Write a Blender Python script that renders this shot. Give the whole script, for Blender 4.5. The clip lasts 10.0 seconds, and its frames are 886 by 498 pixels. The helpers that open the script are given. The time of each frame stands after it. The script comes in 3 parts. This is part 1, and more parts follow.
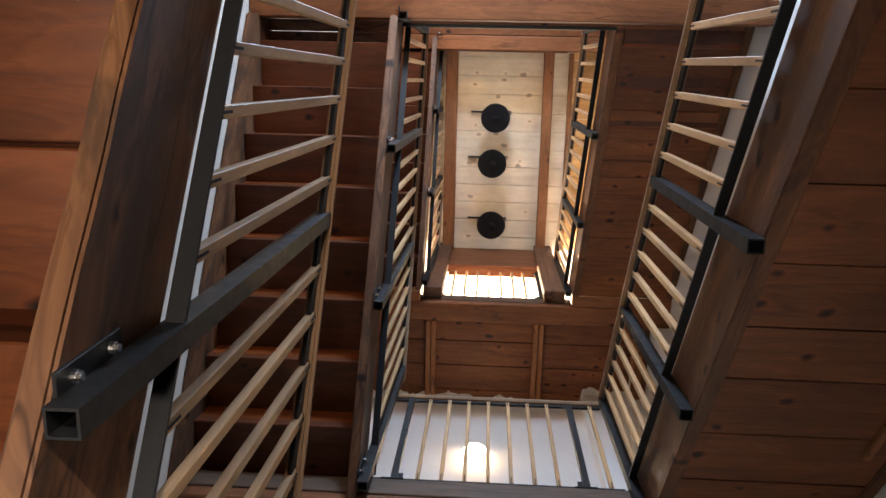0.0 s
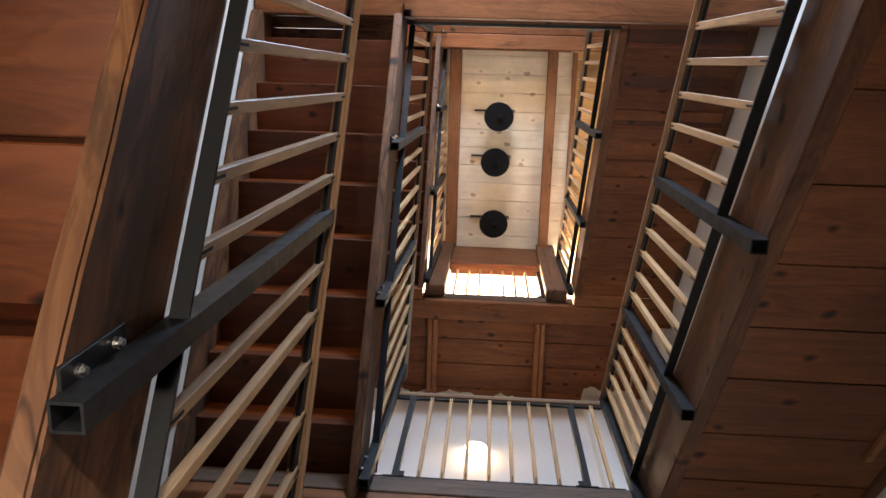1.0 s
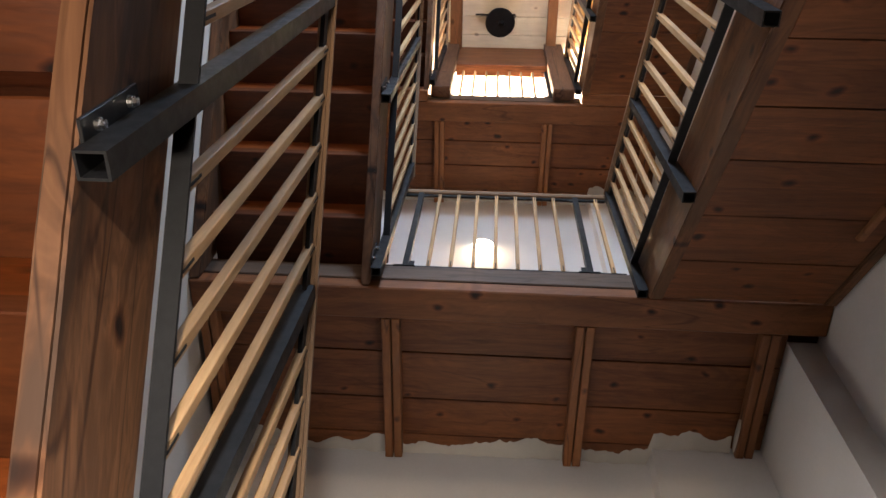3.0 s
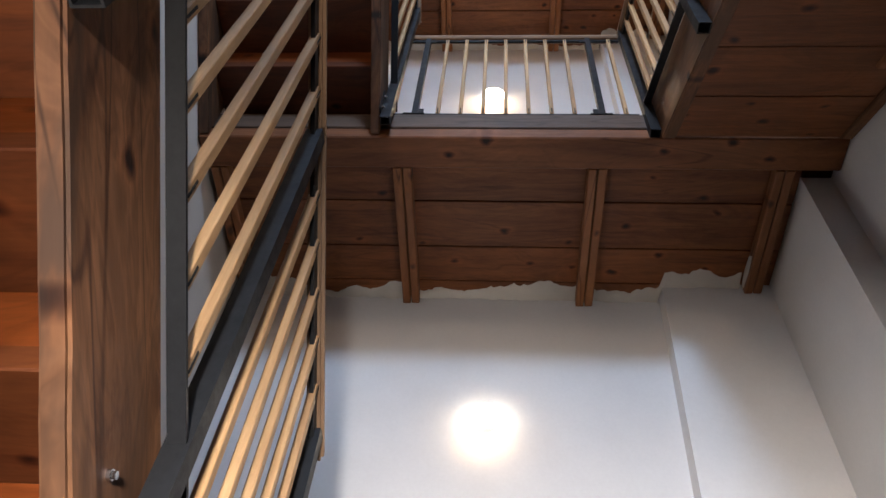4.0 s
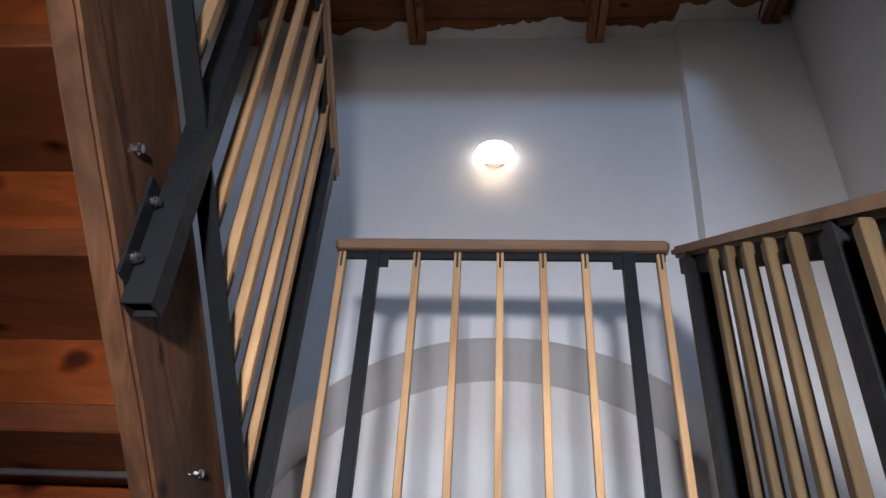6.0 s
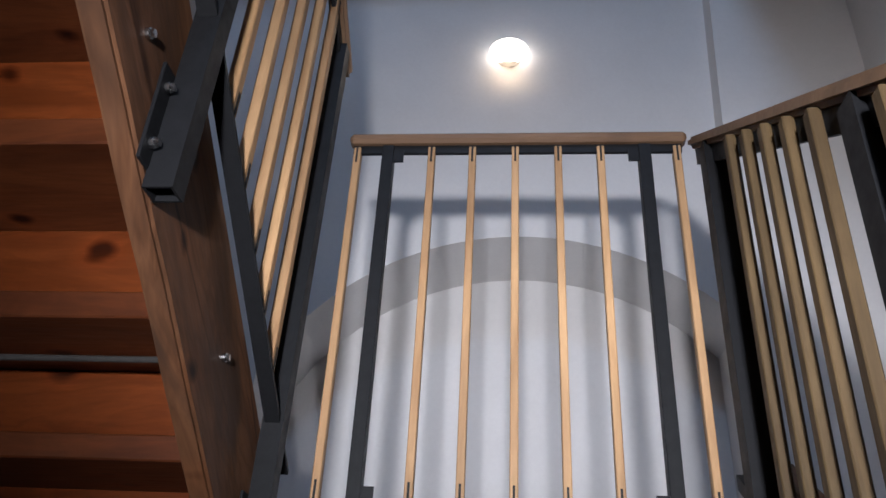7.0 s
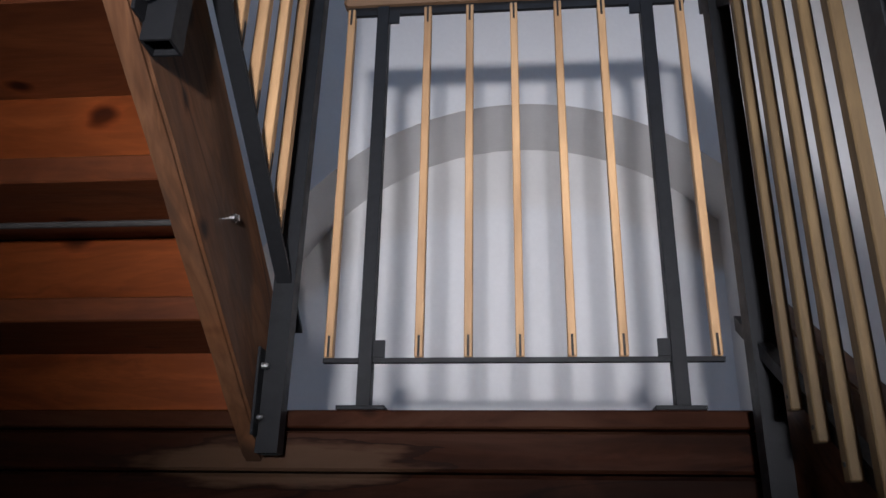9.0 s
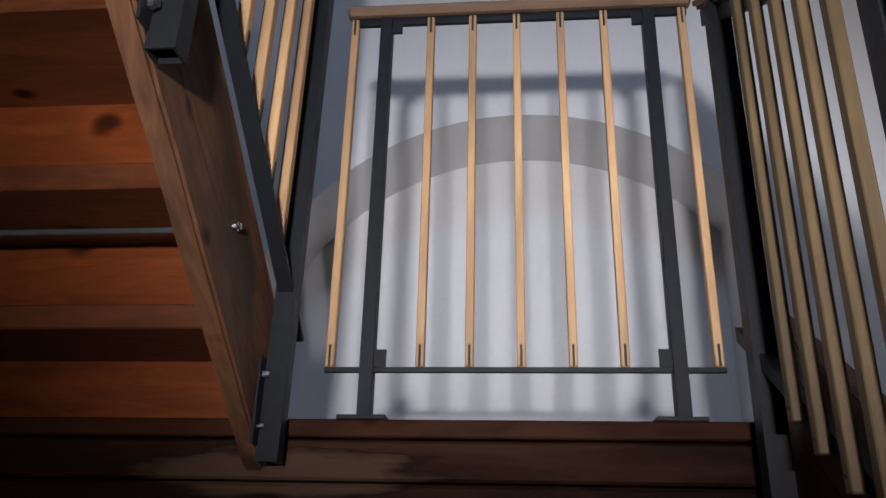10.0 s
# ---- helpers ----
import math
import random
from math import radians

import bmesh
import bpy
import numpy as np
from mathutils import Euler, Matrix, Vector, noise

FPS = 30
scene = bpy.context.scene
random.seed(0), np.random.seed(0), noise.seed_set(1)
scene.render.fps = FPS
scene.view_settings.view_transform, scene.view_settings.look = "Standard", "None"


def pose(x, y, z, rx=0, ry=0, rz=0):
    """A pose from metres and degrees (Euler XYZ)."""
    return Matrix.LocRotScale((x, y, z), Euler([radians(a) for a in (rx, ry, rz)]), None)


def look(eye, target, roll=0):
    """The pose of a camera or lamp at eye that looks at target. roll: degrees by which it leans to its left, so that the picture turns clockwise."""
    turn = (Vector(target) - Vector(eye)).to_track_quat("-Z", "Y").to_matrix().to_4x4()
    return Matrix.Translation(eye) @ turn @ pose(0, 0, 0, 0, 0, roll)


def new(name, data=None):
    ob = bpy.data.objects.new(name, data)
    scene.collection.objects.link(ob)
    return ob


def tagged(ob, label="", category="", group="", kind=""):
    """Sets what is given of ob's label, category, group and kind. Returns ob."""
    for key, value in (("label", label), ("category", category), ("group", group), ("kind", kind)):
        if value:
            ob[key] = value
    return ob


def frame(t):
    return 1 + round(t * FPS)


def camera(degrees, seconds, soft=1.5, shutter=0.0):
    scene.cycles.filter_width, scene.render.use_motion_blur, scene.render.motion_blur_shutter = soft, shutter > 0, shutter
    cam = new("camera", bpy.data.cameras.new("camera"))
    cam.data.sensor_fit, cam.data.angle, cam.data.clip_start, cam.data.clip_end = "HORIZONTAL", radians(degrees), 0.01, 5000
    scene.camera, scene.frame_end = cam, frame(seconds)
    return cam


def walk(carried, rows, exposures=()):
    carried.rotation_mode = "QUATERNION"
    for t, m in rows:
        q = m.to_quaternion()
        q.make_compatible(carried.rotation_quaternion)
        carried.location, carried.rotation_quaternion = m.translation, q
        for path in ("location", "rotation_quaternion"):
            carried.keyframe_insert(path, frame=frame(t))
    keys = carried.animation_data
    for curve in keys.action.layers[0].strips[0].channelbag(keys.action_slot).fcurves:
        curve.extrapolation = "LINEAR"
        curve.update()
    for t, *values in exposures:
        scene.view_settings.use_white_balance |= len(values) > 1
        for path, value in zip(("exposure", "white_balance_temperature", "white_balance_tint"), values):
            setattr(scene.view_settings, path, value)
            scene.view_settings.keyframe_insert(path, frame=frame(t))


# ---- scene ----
cam = camera(58.8, 10.0)
PATH = [
    (0, (-0.094, -0.305, 1.621), (-0.2, 0.153, 3.565), 14.6),
    (0.5, (-0.096, -0.308, 1.621), (-0.199, 0.14, 3.568), 15.0),
    (1, (-0.097, -0.304, 1.62), (-0.208, 0.158, 3.563), 15.5),
    (1.5, (-0.094, -0.291, 1.614), (-0.207, 0.204, 3.549), 14.7),
    (2, (-0.094, -0.268, 1.603), (-0.205, 0.335, 3.507), 12.4),
    (2.5, (-0.096, -0.248, 1.588), (-0.206, 0.497, 3.441), 10.2),
    (2.7, (-0.095, -0.244, 1.575), (-0.204, 0.564, 3.401), 9.4),
    (4, (-0.081, -0.2, 1.533), (-0.216, 1.011, 3.119), 5.9),
    (4.5, (-0.084, -0.157, 1.492), (-0.233, 1.165, 2.985), 5.4),
    (5, (-0.085, -0.133, 1.472), (-0.229, 1.309, 2.851), 4.6),
    (5.5, (-0.089, -0.118, 1.451), (-0.224, 1.419, 2.723), 3.8),
    (7, (-0.091, -0.091, 1.386), (-0.272, 1.641, 2.369), 3.2),
    (7.5, (-0.085, -0.09, 1.366), (-0.277, 1.688, 2.261), 2.7),
    (8, (-0.087, -0.084, 1.343), (-0.273, 1.728, 2.17), 1.7),
    (8.5, (-0.096, -0.08, 1.331), (-0.271, 1.765, 2.082), 0.8),
    (9, (-0.099, -0.082, 1.327), (-0.279, 1.774, 2.049), 1.0),
    (9.5, (-0.102, -0.084, 1.327), (-0.284, 1.767, 2.062), 1.3),
    (10, (-0.098, -0.083, 1.325), (-0.283, 1.763, 2.071), 1.4),
]
walk(cam, [(t, look(eye, target, roll)) for t, eye, target, roll in PATH], [(0.0, 0.43, 6850, 12), (2.5, 0.52, 7050, 13), (4.0, 0.36, 6450, 13), (4.5, 0.06, 6100, 13), (5.0, -0.46, 5850, 14), (5.5, -0.80, 5800, 14), (7.0, -0.93, 5800, 14), (8.0, -1.02, 5850, 14), (10.0, -1.04, 5850, 14)])

# ---------------------------------------------------------------- levels and plan
YE, YN = 1.50, -0.56            # edges of the far and near landings
L1, L2, L3 = 1.600, 4.694, 7.884
N1, N2, N3 = 3.147, 6.289, 9.430
YW, YP, YB = 2.48, 2.375, -1.60  # far wall, its pilaster, near wall
XL, XR, XR2 = -1.43, 1.42, 1.285  # left wall, right wall, its far part

# ---------------------------------------------------------------- light
world = bpy.data.worlds.new("world")
scene.world = world
world.use_nodes = True
bg = world.node_tree.nodes["Background"]
sky = world.node_tree.nodes.new("ShaderNodeTexSky")
sky.sky_type, sky.sun_disc, sky.sun_elevation, sky.sun_rotation = "NISHITA", False, radians(35), radians(200)
world.node_tree.links.new(sky.outputs[0], bg.inputs[0])
bg.inputs[1].default_value = 0.08


def lamp(name, kind, m, energy, colour, size=0.1, size_y=None):
    data = bpy.data.lights.new(name, kind)
    data.energy, data.color = energy, colour
    if kind == "AREA":
        data.shape, data.size, data.size_y = "RECTANGLE", size, size_y or size
    else:
        data.shadow_soft_size = size
    ob = new(name, data)
    ob.matrix_world = m
    return ob


DAY = (0.50, 0.71, 1.0)
WARM = (1.0, 0.74, 0.46)
# daylight through the high windows of the near wall, one on each near landing
for zw, watts in ((5.82, 80), (8.62, 68)):
    lamp("window_light", "AREA", look((-0.10, YB - 0.06, zw), (0.0, 2.4, zw - 2.0)), watts, DAY, 0.42, 0.42)
# unseen lamp at the foot of the stairs, inferred from the rail's shadow
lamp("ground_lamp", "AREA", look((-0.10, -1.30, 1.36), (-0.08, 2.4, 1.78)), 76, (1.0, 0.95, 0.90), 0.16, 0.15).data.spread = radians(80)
# unseen fill aimed upwards, added to brighten the left stringer's underside
UX, UY = -0.52, -0.30
up = lamp("uplight", "AREA", pose(UX, UY, 0.62, 180), 6.6, (1.0, 0.87, 0.74), 0.12, 0.12)
up.data.spread = radians(56)
# the lit bulbs of the wall lamps
for zs in (0.0, 3.094):
    lamp("bulb_light", "POINT", pose(-0.12, YW - 0.075, 3.700 + zs), 0.75 if zs == 0 else 3.5, (1.0, 0.68, 0.36), 0.03)
# added attic fill that brightens the ceiling; its real source is not known
lamp("attic_bulb", "POINT", pose(0.05, YW - 0.40, 8.86), 310, (1.0, 0.87, 0.70), 0.06)
# warm fills by the near wall, added to warm the wood; no fitting there
for z, watts in ((5.00, 21), (8.20, 28)):
    lamp("near_bulb", "POINT", pose(-0.60, YB + 0.16, z), watts, (1.0, 0.66, 0.36), 0.05)

# ---------------------------------------------------------------- materials


def nodes(name, rough=0.6, metal=0.0):
    m = bpy.data.materials.new(name)
    m.use_nodes = True
    t = m.node_tree
    b = t.nodes["Principled BSDF"]
    b.inputs["Roughness"].default_value, b.inputs["Metallic"].default_value = rough, metal
    return m, t, b


def ramp(t, src, *stops):
    r = t.nodes.new("ShaderNodeValToRGB")
    e = r.color_ramp.elements
    while len(e) < len(stops):
        e.new(0.5)
    for k, (p, c) in zip(e, stops):
        k.position, k.color = p, (*c, 1)
    t.links.new(src, r.inputs[0])
    return r.outputs[0]


def mix(t, fac, a, b, mode="MIX"):
    n = t.nodes.new("ShaderNodeMix")
    n.data_type, n.blend_type = "RGBA", mode
    for sock, v in ((n.inputs[0], fac), (n.inputs[6], a), (n.inputs[7], b)):
        if hasattr(v, "is_output"):
            t.links.new(v, sock)
        else:
            sock.default_value = v if isinstance(v, float) else (*v, 1)
    return n.outputs[2]


def noise_tex(t, vec, scale, detail=4.0, rough=0.6, dist=0.0):
    n = t.nodes.new("ShaderNodeTexNoise")
    n.inputs["Scale"].default_value, n.inputs["Detail"].default_value = scale, detail
    n.inputs["Roughness"].default_value, n.inputs["Distortion"].default_value = rough, dist
    t.links.new(vec, n.inputs["Vector"])
    return n.outputs["Fac"]


def bump(t, b, height, strength, distance=0.002):
    n = t.nodes.new("ShaderNodeBump")
    n.inputs["Strength"].default_value, n.inputs["Distance"].default_value = strength, distance
    t.links.new(height, n.inputs["Height"])
    t.links.new(n.outputs[0], b.inputs["Normal"])


def wood(name, dark, light, axis="x", tilt=0.0, rough=0.55, knots=0.5, grain=1.0, stain=None, cracks=0.0, through_axis="z", fibre=0.16, flame=0.3, clear=0.58):
    """Planed timber: streaks along one axis, fine fibres, oval knots, a tone of its own on each piece."""
    m, t, b = nodes(name, rough)
    co = t.nodes.new("ShaderNodeTexCoord").outputs["Object"]
    info = t.nodes.new("ShaderNodeObjectInfo").outputs["Random"]
    off = t.nodes.new("ShaderNodeVectorMath")
    off.operation = "MULTIPLY_ADD"
    comb = t.nodes.new("ShaderNodeCombineXYZ")
    for i in range(3):
        t.links.new(info, comb.inputs[i])
    t.links.new(comb.outputs[0], off.inputs[0])
    off.inputs[1].default_value = (17.0, 31.0, 23.0)
    t.links.new(co, off.inputs[2])
    turn = t.nodes.new("ShaderNodeMapping")
    turn.inputs["Rotation"].default_value = (radians(tilt), 0, 0)
    t.links.new(off.outputs[0], turn.inputs["Vector"])
    sc = t.nodes.new("ShaderNodeMapping")
    long = {"x": (0.09, 1, 1), "y": (1, 0.09, 1), "z": (1, 1, 0.09)}[axis]
    sc.inputs["Scale"].default_value = long
    t.links.new(turn.outputs[0], sc.inputs["Vector"])
    soft = t.nodes.new("ShaderNodeMapping")
    soft.inputs["Scale"].default_value = {"x": (0.28, 1, 1), "y": (1, 0.28, 1), "z": (1, 1, 0.28)}[axis]
    t.links.new(turn.outputs[0], soft.inputs["Vector"])
    broad = noise_tex(t, sc.outputs[0], 16 * grain, 3, 0.55, 0.9)
    fine = noise_tex(t, sc.outputs[0], 110 * grain, 5, 0.7, 0.3)
    patch = noise_tex(t, off.outputs[0], 2.2, 3, 0.6)
    col = ramp(t, broad, (0.22, dark), (0.5, tuple((a + c) / 2 for a, c in zip(dark, light))), (0.80, light))
    col = mix(t, fibre, col, ramp(t, fine, (0.3, (0.45, 0.42, 0.4)), (0.7, (1.0, 1.0, 1.0))), "MULTIPLY")
    col = mix(t, 0.55, col, ramp(t, patch, (0.3, (0.58, 0.55, 0.52)), (0.65, (1.08, 1.06, 1.04))), "MULTIPLY")
    col = mix(t, 0.6, col, ramp(t, info, (0.0, (0.66, 0.62, 0.60)), (1.0, (1.12, 1.10, 1.06))), "MULTIPLY")
    split = noise_tex(t, sc.outputs[0], 7, 2, 0.5, 0.5)
    col = mix(t, cracks, col, ramp(t, split, (0.490, (1, 1, 1)), (0.499, (0.30, 0.24, 0.2)), (0.503, (0.30, 0.24, 0.2)), (0.512, (1, 1, 1))), "MULTIPLY")
    lick = noise_tex(t, soft.outputs[0], 5.0, 4, 0.55, 2.4)
    col = mix(t, flame, col, ramp(t, lick, (0.34, (0.42, 0.36, 0.32)), (0.44, (1.0, 0.98, 0.96)), (0.50, (0.62, 0.56, 0.50)), (0.56, (1.08, 1.06, 1.04)), (0.66, (0.74, 0.70, 0.66))), "MULTIPLY")
    if stain:
        col = mix(t, ramp(t, noise_tex(t, soft.outputs[0], 4.5, 5, 0.6, 1.2), (0.50, (0, 0, 0)), (0.62, (1, 1, 1))), col, stain)
    if knots:
        kn = t.nodes.new("ShaderNodeMapping")
        kn.inputs["Scale"].default_value = [0.7 if a == axis else 1.0 for a in "xyz"]
        t.links.new(turn.outputs[0], kn.inputs["Vector"])
        flat = t.nodes.new("ShaderNodeSeparateXYZ")
        face = t.nodes.new("ShaderNodeCombineXYZ")
        t.links.new(kn.outputs[0], flat.inputs[0])
        for i, a in enumerate(a for a in "XYZ" if a != through_axis.upper()):
            t.links.new(flat.outputs[a], face.inputs[i])
        wob = t.nodes.new("ShaderNodeMix")
        wob.data_type = "VECTOR"
        wob.inputs[0].default_value = 0.035
        nz = t.nodes.new("ShaderNodeTexNoise")
        nz.inputs["Scale"].default_value = 14
        t.links.new(face.outputs[0], nz.inputs["Vector"])
        t.links.new(face.outputs[0], wob.inputs[4])
        t.links.new(nz.outputs["Color"], wob.inputs[5])
        v = t.nodes.new("ShaderNodeTexVoronoi")
        v.voronoi_dimensions = "2D"
        v.inputs["Scale"].default_value = 6.0
        t.links.new(wob.outputs[1], v.inputs["Vector"])
        sep = t.nodes.new("ShaderNodeSeparateColor")
        t.links.new(v.outputs["Color"], sep.inputs[0])
        few = t.nodes.new("ShaderNodeMath")
        few.operation = "LESS_THAN"
        few.inputs[1].default_value = clear
        t.links.new(sep.outputs[0], few.inputs[0])
        size = t.nodes.new("ShaderNodeMath")
        size.operation = "MULTIPLY_ADD"
        t.links.new(few.outputs[0], size.inputs[0])
        size.inputs[1].default_value = 1.0
        small = t.nodes.new("ShaderNodeMath")
        small.operation = "MULTIPLY_ADD"
        t.links.new(sep.outputs[1], small.inputs[0])
        small.inputs[1].default_value = 0.06
        t.links.new(v.outputs["Distance"], small.inputs[2])
        t.links.new(small.outputs[0], size.inputs[2])
        ring = ramp(t, size.outputs[0], (0.055, (0.07, 0.04, 0.03)), (0.085, (0.36, 0.25, 0.19)), (0.115, (0.70, 0.60, 0.52)), (0.15, (1.18, 1.12, 1.06)), (0.27, (1, 1, 1)))
        col = mix(t, knots, col, ring, "MULTIPLY")
    t.links.new(col, b.inputs["Base Color"])
    b.inputs["Specular IOR Level"].default_value = 0.3
    rr = ramp(t, fine, (0.2, (rough + 0.12,) * 3), (0.8, (rough - 0.08,) * 3))
    t.links.new(rr, b.inputs["Roughness"])
    bump(t, b, mix(t, 0.5, broad, fine), 0.35, 0.0015)
    return m


def scarred(name, cx, cz, rx, rz, pale, dark):
    """Old timber with one broad pale scar, dark round its rim; base darkened for shade."""
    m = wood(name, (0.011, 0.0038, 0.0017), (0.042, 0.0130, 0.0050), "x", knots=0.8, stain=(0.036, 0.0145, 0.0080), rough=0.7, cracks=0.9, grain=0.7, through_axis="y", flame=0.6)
    t = m.node_tree
    b = t.nodes["Principled BSDF"]
    col = b.inputs["Base Color"].links[0].from_socket
    co = t.nodes.new("ShaderNodeTexCoord").outputs["Object"]
    mp = t.nodes.new("ShaderNodeMapping")
    mp.inputs["Location"].default_value = (-cx / rx, 0, -cz / rz)
    mp.inputs["Scale"].default_value = (1 / rx, 0, 1 / rz)
    t.links.new(co, mp.inputs["Vector"])
    n = t.nodes.new("ShaderNodeTexNoise")
    n.inputs["Scale"].default_value, n.inputs["Detail"].default_value = 2.2, 5
    t.links.new(mp.outputs[0], n.inputs["Vector"])
    shift = t.nodes.new("ShaderNodeVectorMath")
    shift.operation = "MULTIPLY_ADD"
    shift.inputs[1].default_value = (0.9, 0.0, 0.9)
    t.links.new(n.outputs["Color"], shift.inputs[0])
    t.links.new(mp.outputs[0], shift.inputs[2])
    away = t.nodes.new("ShaderNodeVectorMath")
    away.operation = "DISTANCE"
    away.inputs[1].default_value = (0.45, 0.0, 0.45)
    t.links.new(shift.outputs[0], away.inputs[0])
    col = mix(t, ramp(t, away.outputs["Value"], (0.80, (0, 0, 0)), (0.98, (0.75, 0.75, 0.75)), (1.15, (0.6, 0.6, 0.6)), (1.5, (0, 0, 0))), col, dark)
    col = mix(t, ramp(t, away.outputs["Value"], (0.70, (0.8, 0.8, 0.8)), (0.92, (0, 0, 0))), col, mix(t, 0.2, pale, col))
    t.links.new(col, b.inputs["Base Color"])
    b.inputs["Specular IOR Level"].default_value = 0.08
    return m


def plaster(name, tone, mottled=0.12, rough=0.85):
    m, t, b = nodes(name, rough)
    co = t.nodes.new("ShaderNodeTexCoord").outputs["Object"]
    big = noise_tex(t, co, 1.3, 4, 0.6)
    small = noise_tex(t, co, 60, 5, 0.7)
    col = mix(t, 1.0, ramp(t, big, (0.3, tuple(c * (1 - mottled) for c in tone)), (0.7, tone)),
              ramp(t, small, (0.3, (0.95, 0.95, 0.95)), (0.7, (1, 1, 1))), "MULTIPLY")
    t.links.new(col, b.inputs["Base Color"])
    bump(t, b, mix(t, 0.5, big, small), 0.25, 0.003)
    return m


def steel(name, tone, rough=0.5, metal=0.35):
    m, t, b = nodes(name, rough, metal)
    co = t.nodes.new("ShaderNodeTexCoord").outputs["Object"]
    n = noise_tex(t, co, 26, 6, 0.7)
    b.inputs["Specular IOR Level"].default_value = 0.18
    t.links.new(ramp(t, n, (0.3, tuple(c * 0.8 for c in tone)), (0.7, tuple(c * 1.2 for c in tone))), b.inputs["Base Color"])
    t.links.new(ramp(t, n, (0.3, (rough + 0.1,) * 3), (0.7, (rough - 0.08,) * 3)), b.inputs["Roughness"])
    bump(t, b, n, 0.08, 0.001)
    return m


SL = math.degrees(math.atan(0.705))
M_BEAM = wood("pine_beam", (0.130, 0.045, 0.016), (0.285, 0.113, 0.042), "x", knots=1.0, cracks=0.6, fibre=0.3, flame=0.4)
M_BOARD = wood("pine_board", (0.108, 0.034, 0.011), (0.255, 0.094, 0.031), "x", knots=1.0, clear=0.40, cracks=0.35, fibre=0.3, flame=0.45)
M_ROUGH = wood("scuffed_board", (0.080, 0.026, 0.009), (0.215, 0.080, 0.028), "x", knots=1.0, clear=0.3, cracks=0.8, fibre=0.4, flame=0.95, grain=0.7, stain=(0.190, 0.095, 0.048))
M_JOIST = wood("joist", (0.190, 0.072, 0.027), (0.300, 0.130, 0.052), "y", knots=0.8, cracks=0.8)
M_STRL = wood("stringer", (0.072, 0.033, 0.016), (0.190, 0.092, 0.045), "y", tilt=SL, knots=1.0, clear=0.35, grain=0.6, stain=(0.045, 0.023, 0.013), cracks=0.9, through_axis="x", flame=0.85)
M_STRR = wood("stringer_right", (0.100, 0.042, 0.017), (0.235, 0.108, 0.045), "y", tilt=-34, knots=1.0, grain=0.6, stain=(0.070, 0.032, 0.014), cracks=0.4, through_axis="x", flame=0.85)
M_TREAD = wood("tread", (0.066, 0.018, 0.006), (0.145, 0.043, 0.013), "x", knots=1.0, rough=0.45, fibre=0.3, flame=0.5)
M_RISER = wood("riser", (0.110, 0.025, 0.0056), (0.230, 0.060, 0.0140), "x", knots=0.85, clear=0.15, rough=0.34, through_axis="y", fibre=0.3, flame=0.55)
M_SLAT = wood("larch_slat", (0.36, 0.210, 0.100), (0.60, 0.395, 0.205), "z", knots=0.15, grain=1.6, rough=0.5, fibre=0.3, flame=0.12)
# darker olive copy of the larch for the near rail's underlit slats
M_SLAT_SHADED = wood("shaded_larch_slat", (0.066, 0.044, 0.019), (0.155, 0.107, 0.051), "z", knots=0.15, grain=1.3, rough=0.55, fibre=0.45, flame=0.2)
M_RAIL = wood("handrail_wood", (0.20, 0.123, 0.070), (0.33, 0.21, 0.125), "y", tilt=SL, knots=0.2, rough=0.5, flame=0.12)
M_RAILX = wood("handrail_wood_x", (0.175, 0.105, 0.060), (0.30, 0.19, 0.112), "x", knots=0.2, rough=0.5, flame=0.12)
M_GREY = wood("grey_plank", (0.060, 0.038, 0.026), (0.125, 0.080, 0.054), "x", knots=0.6, cracks=0.5)
# old red-brown timber, taken near black to hold the landing front's shade
M_OLD_SHADED = wood("shaded_old_timber", (0.012, 0.0040, 0.0018), (0.044, 0.0135, 0.0052), "x", knots=0.8, stain=(0.042, 0.0165, 0.0085), rough=0.7, cracks=0.9, grain=0.7, through_axis="y")
M_OLD_SHADED.node_tree.nodes["Principled BSDF"].inputs["Specular IOR Level"].default_value = 0.08
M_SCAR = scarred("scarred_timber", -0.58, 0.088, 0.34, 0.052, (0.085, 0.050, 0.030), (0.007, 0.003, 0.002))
M_POST = wood("post_timber", (0.085, 0.042, 0.024), (0.17, 0.085, 0.048), "z", knots=0.5, cracks=0.9, through_axis="y")
M_CEIL = wood("ceiling_spruce", (0.70, 0.63, 0.49), (0.84, 0.79, 0.66), "x", knots=0.55, rough=0.6, flame=0.12)
M_GOLD = wood("wall_spruce", (0.50, 0.27, 0.10), (0.68, 0.42, 0.18), "x", knots=0.6)
M_BEAMY = wood("ceiling_beam_wood", (0.20, 0.085, 0.036), (0.34, 0.155, 0.07), "y", knots=0.6, cracks=0.4)
M_WALL = plaster("white_plaster", (0.68, 0.67, 0.66))
# darker copy of the white plaster: weaker light put into its tone
M_WALL_DIM = plaster("dimmed_plaster", (0.48, 0.45, 0.41))
M_RAG = plaster("rough_mortar", (0.57, 0.54, 0.49), 0.35, 0.95)
M_WHITE = plaster("white_enamel", (0.75, 0.74, 0.72), 0.05, 0.4)
M_STEEL = steel("grey_steel", (0.0105, 0.0110, 0.0122), 0.5, 0.08)
M_DARK = steel("slot_dark", (0.02, 0.02, 0.02), 0.7, 0.1)
M_BOLT = steel("bolt_steel", (0.55, 0.55, 0.55), 0.25, 1.0)
M_IRON = steel("black_iron", (0.005, 0.005, 0.006), 0.9, 0.0)
M_PIPE = steel("pipe_grey", (0.045, 0.042, 0.040), 0.6, 0.2)
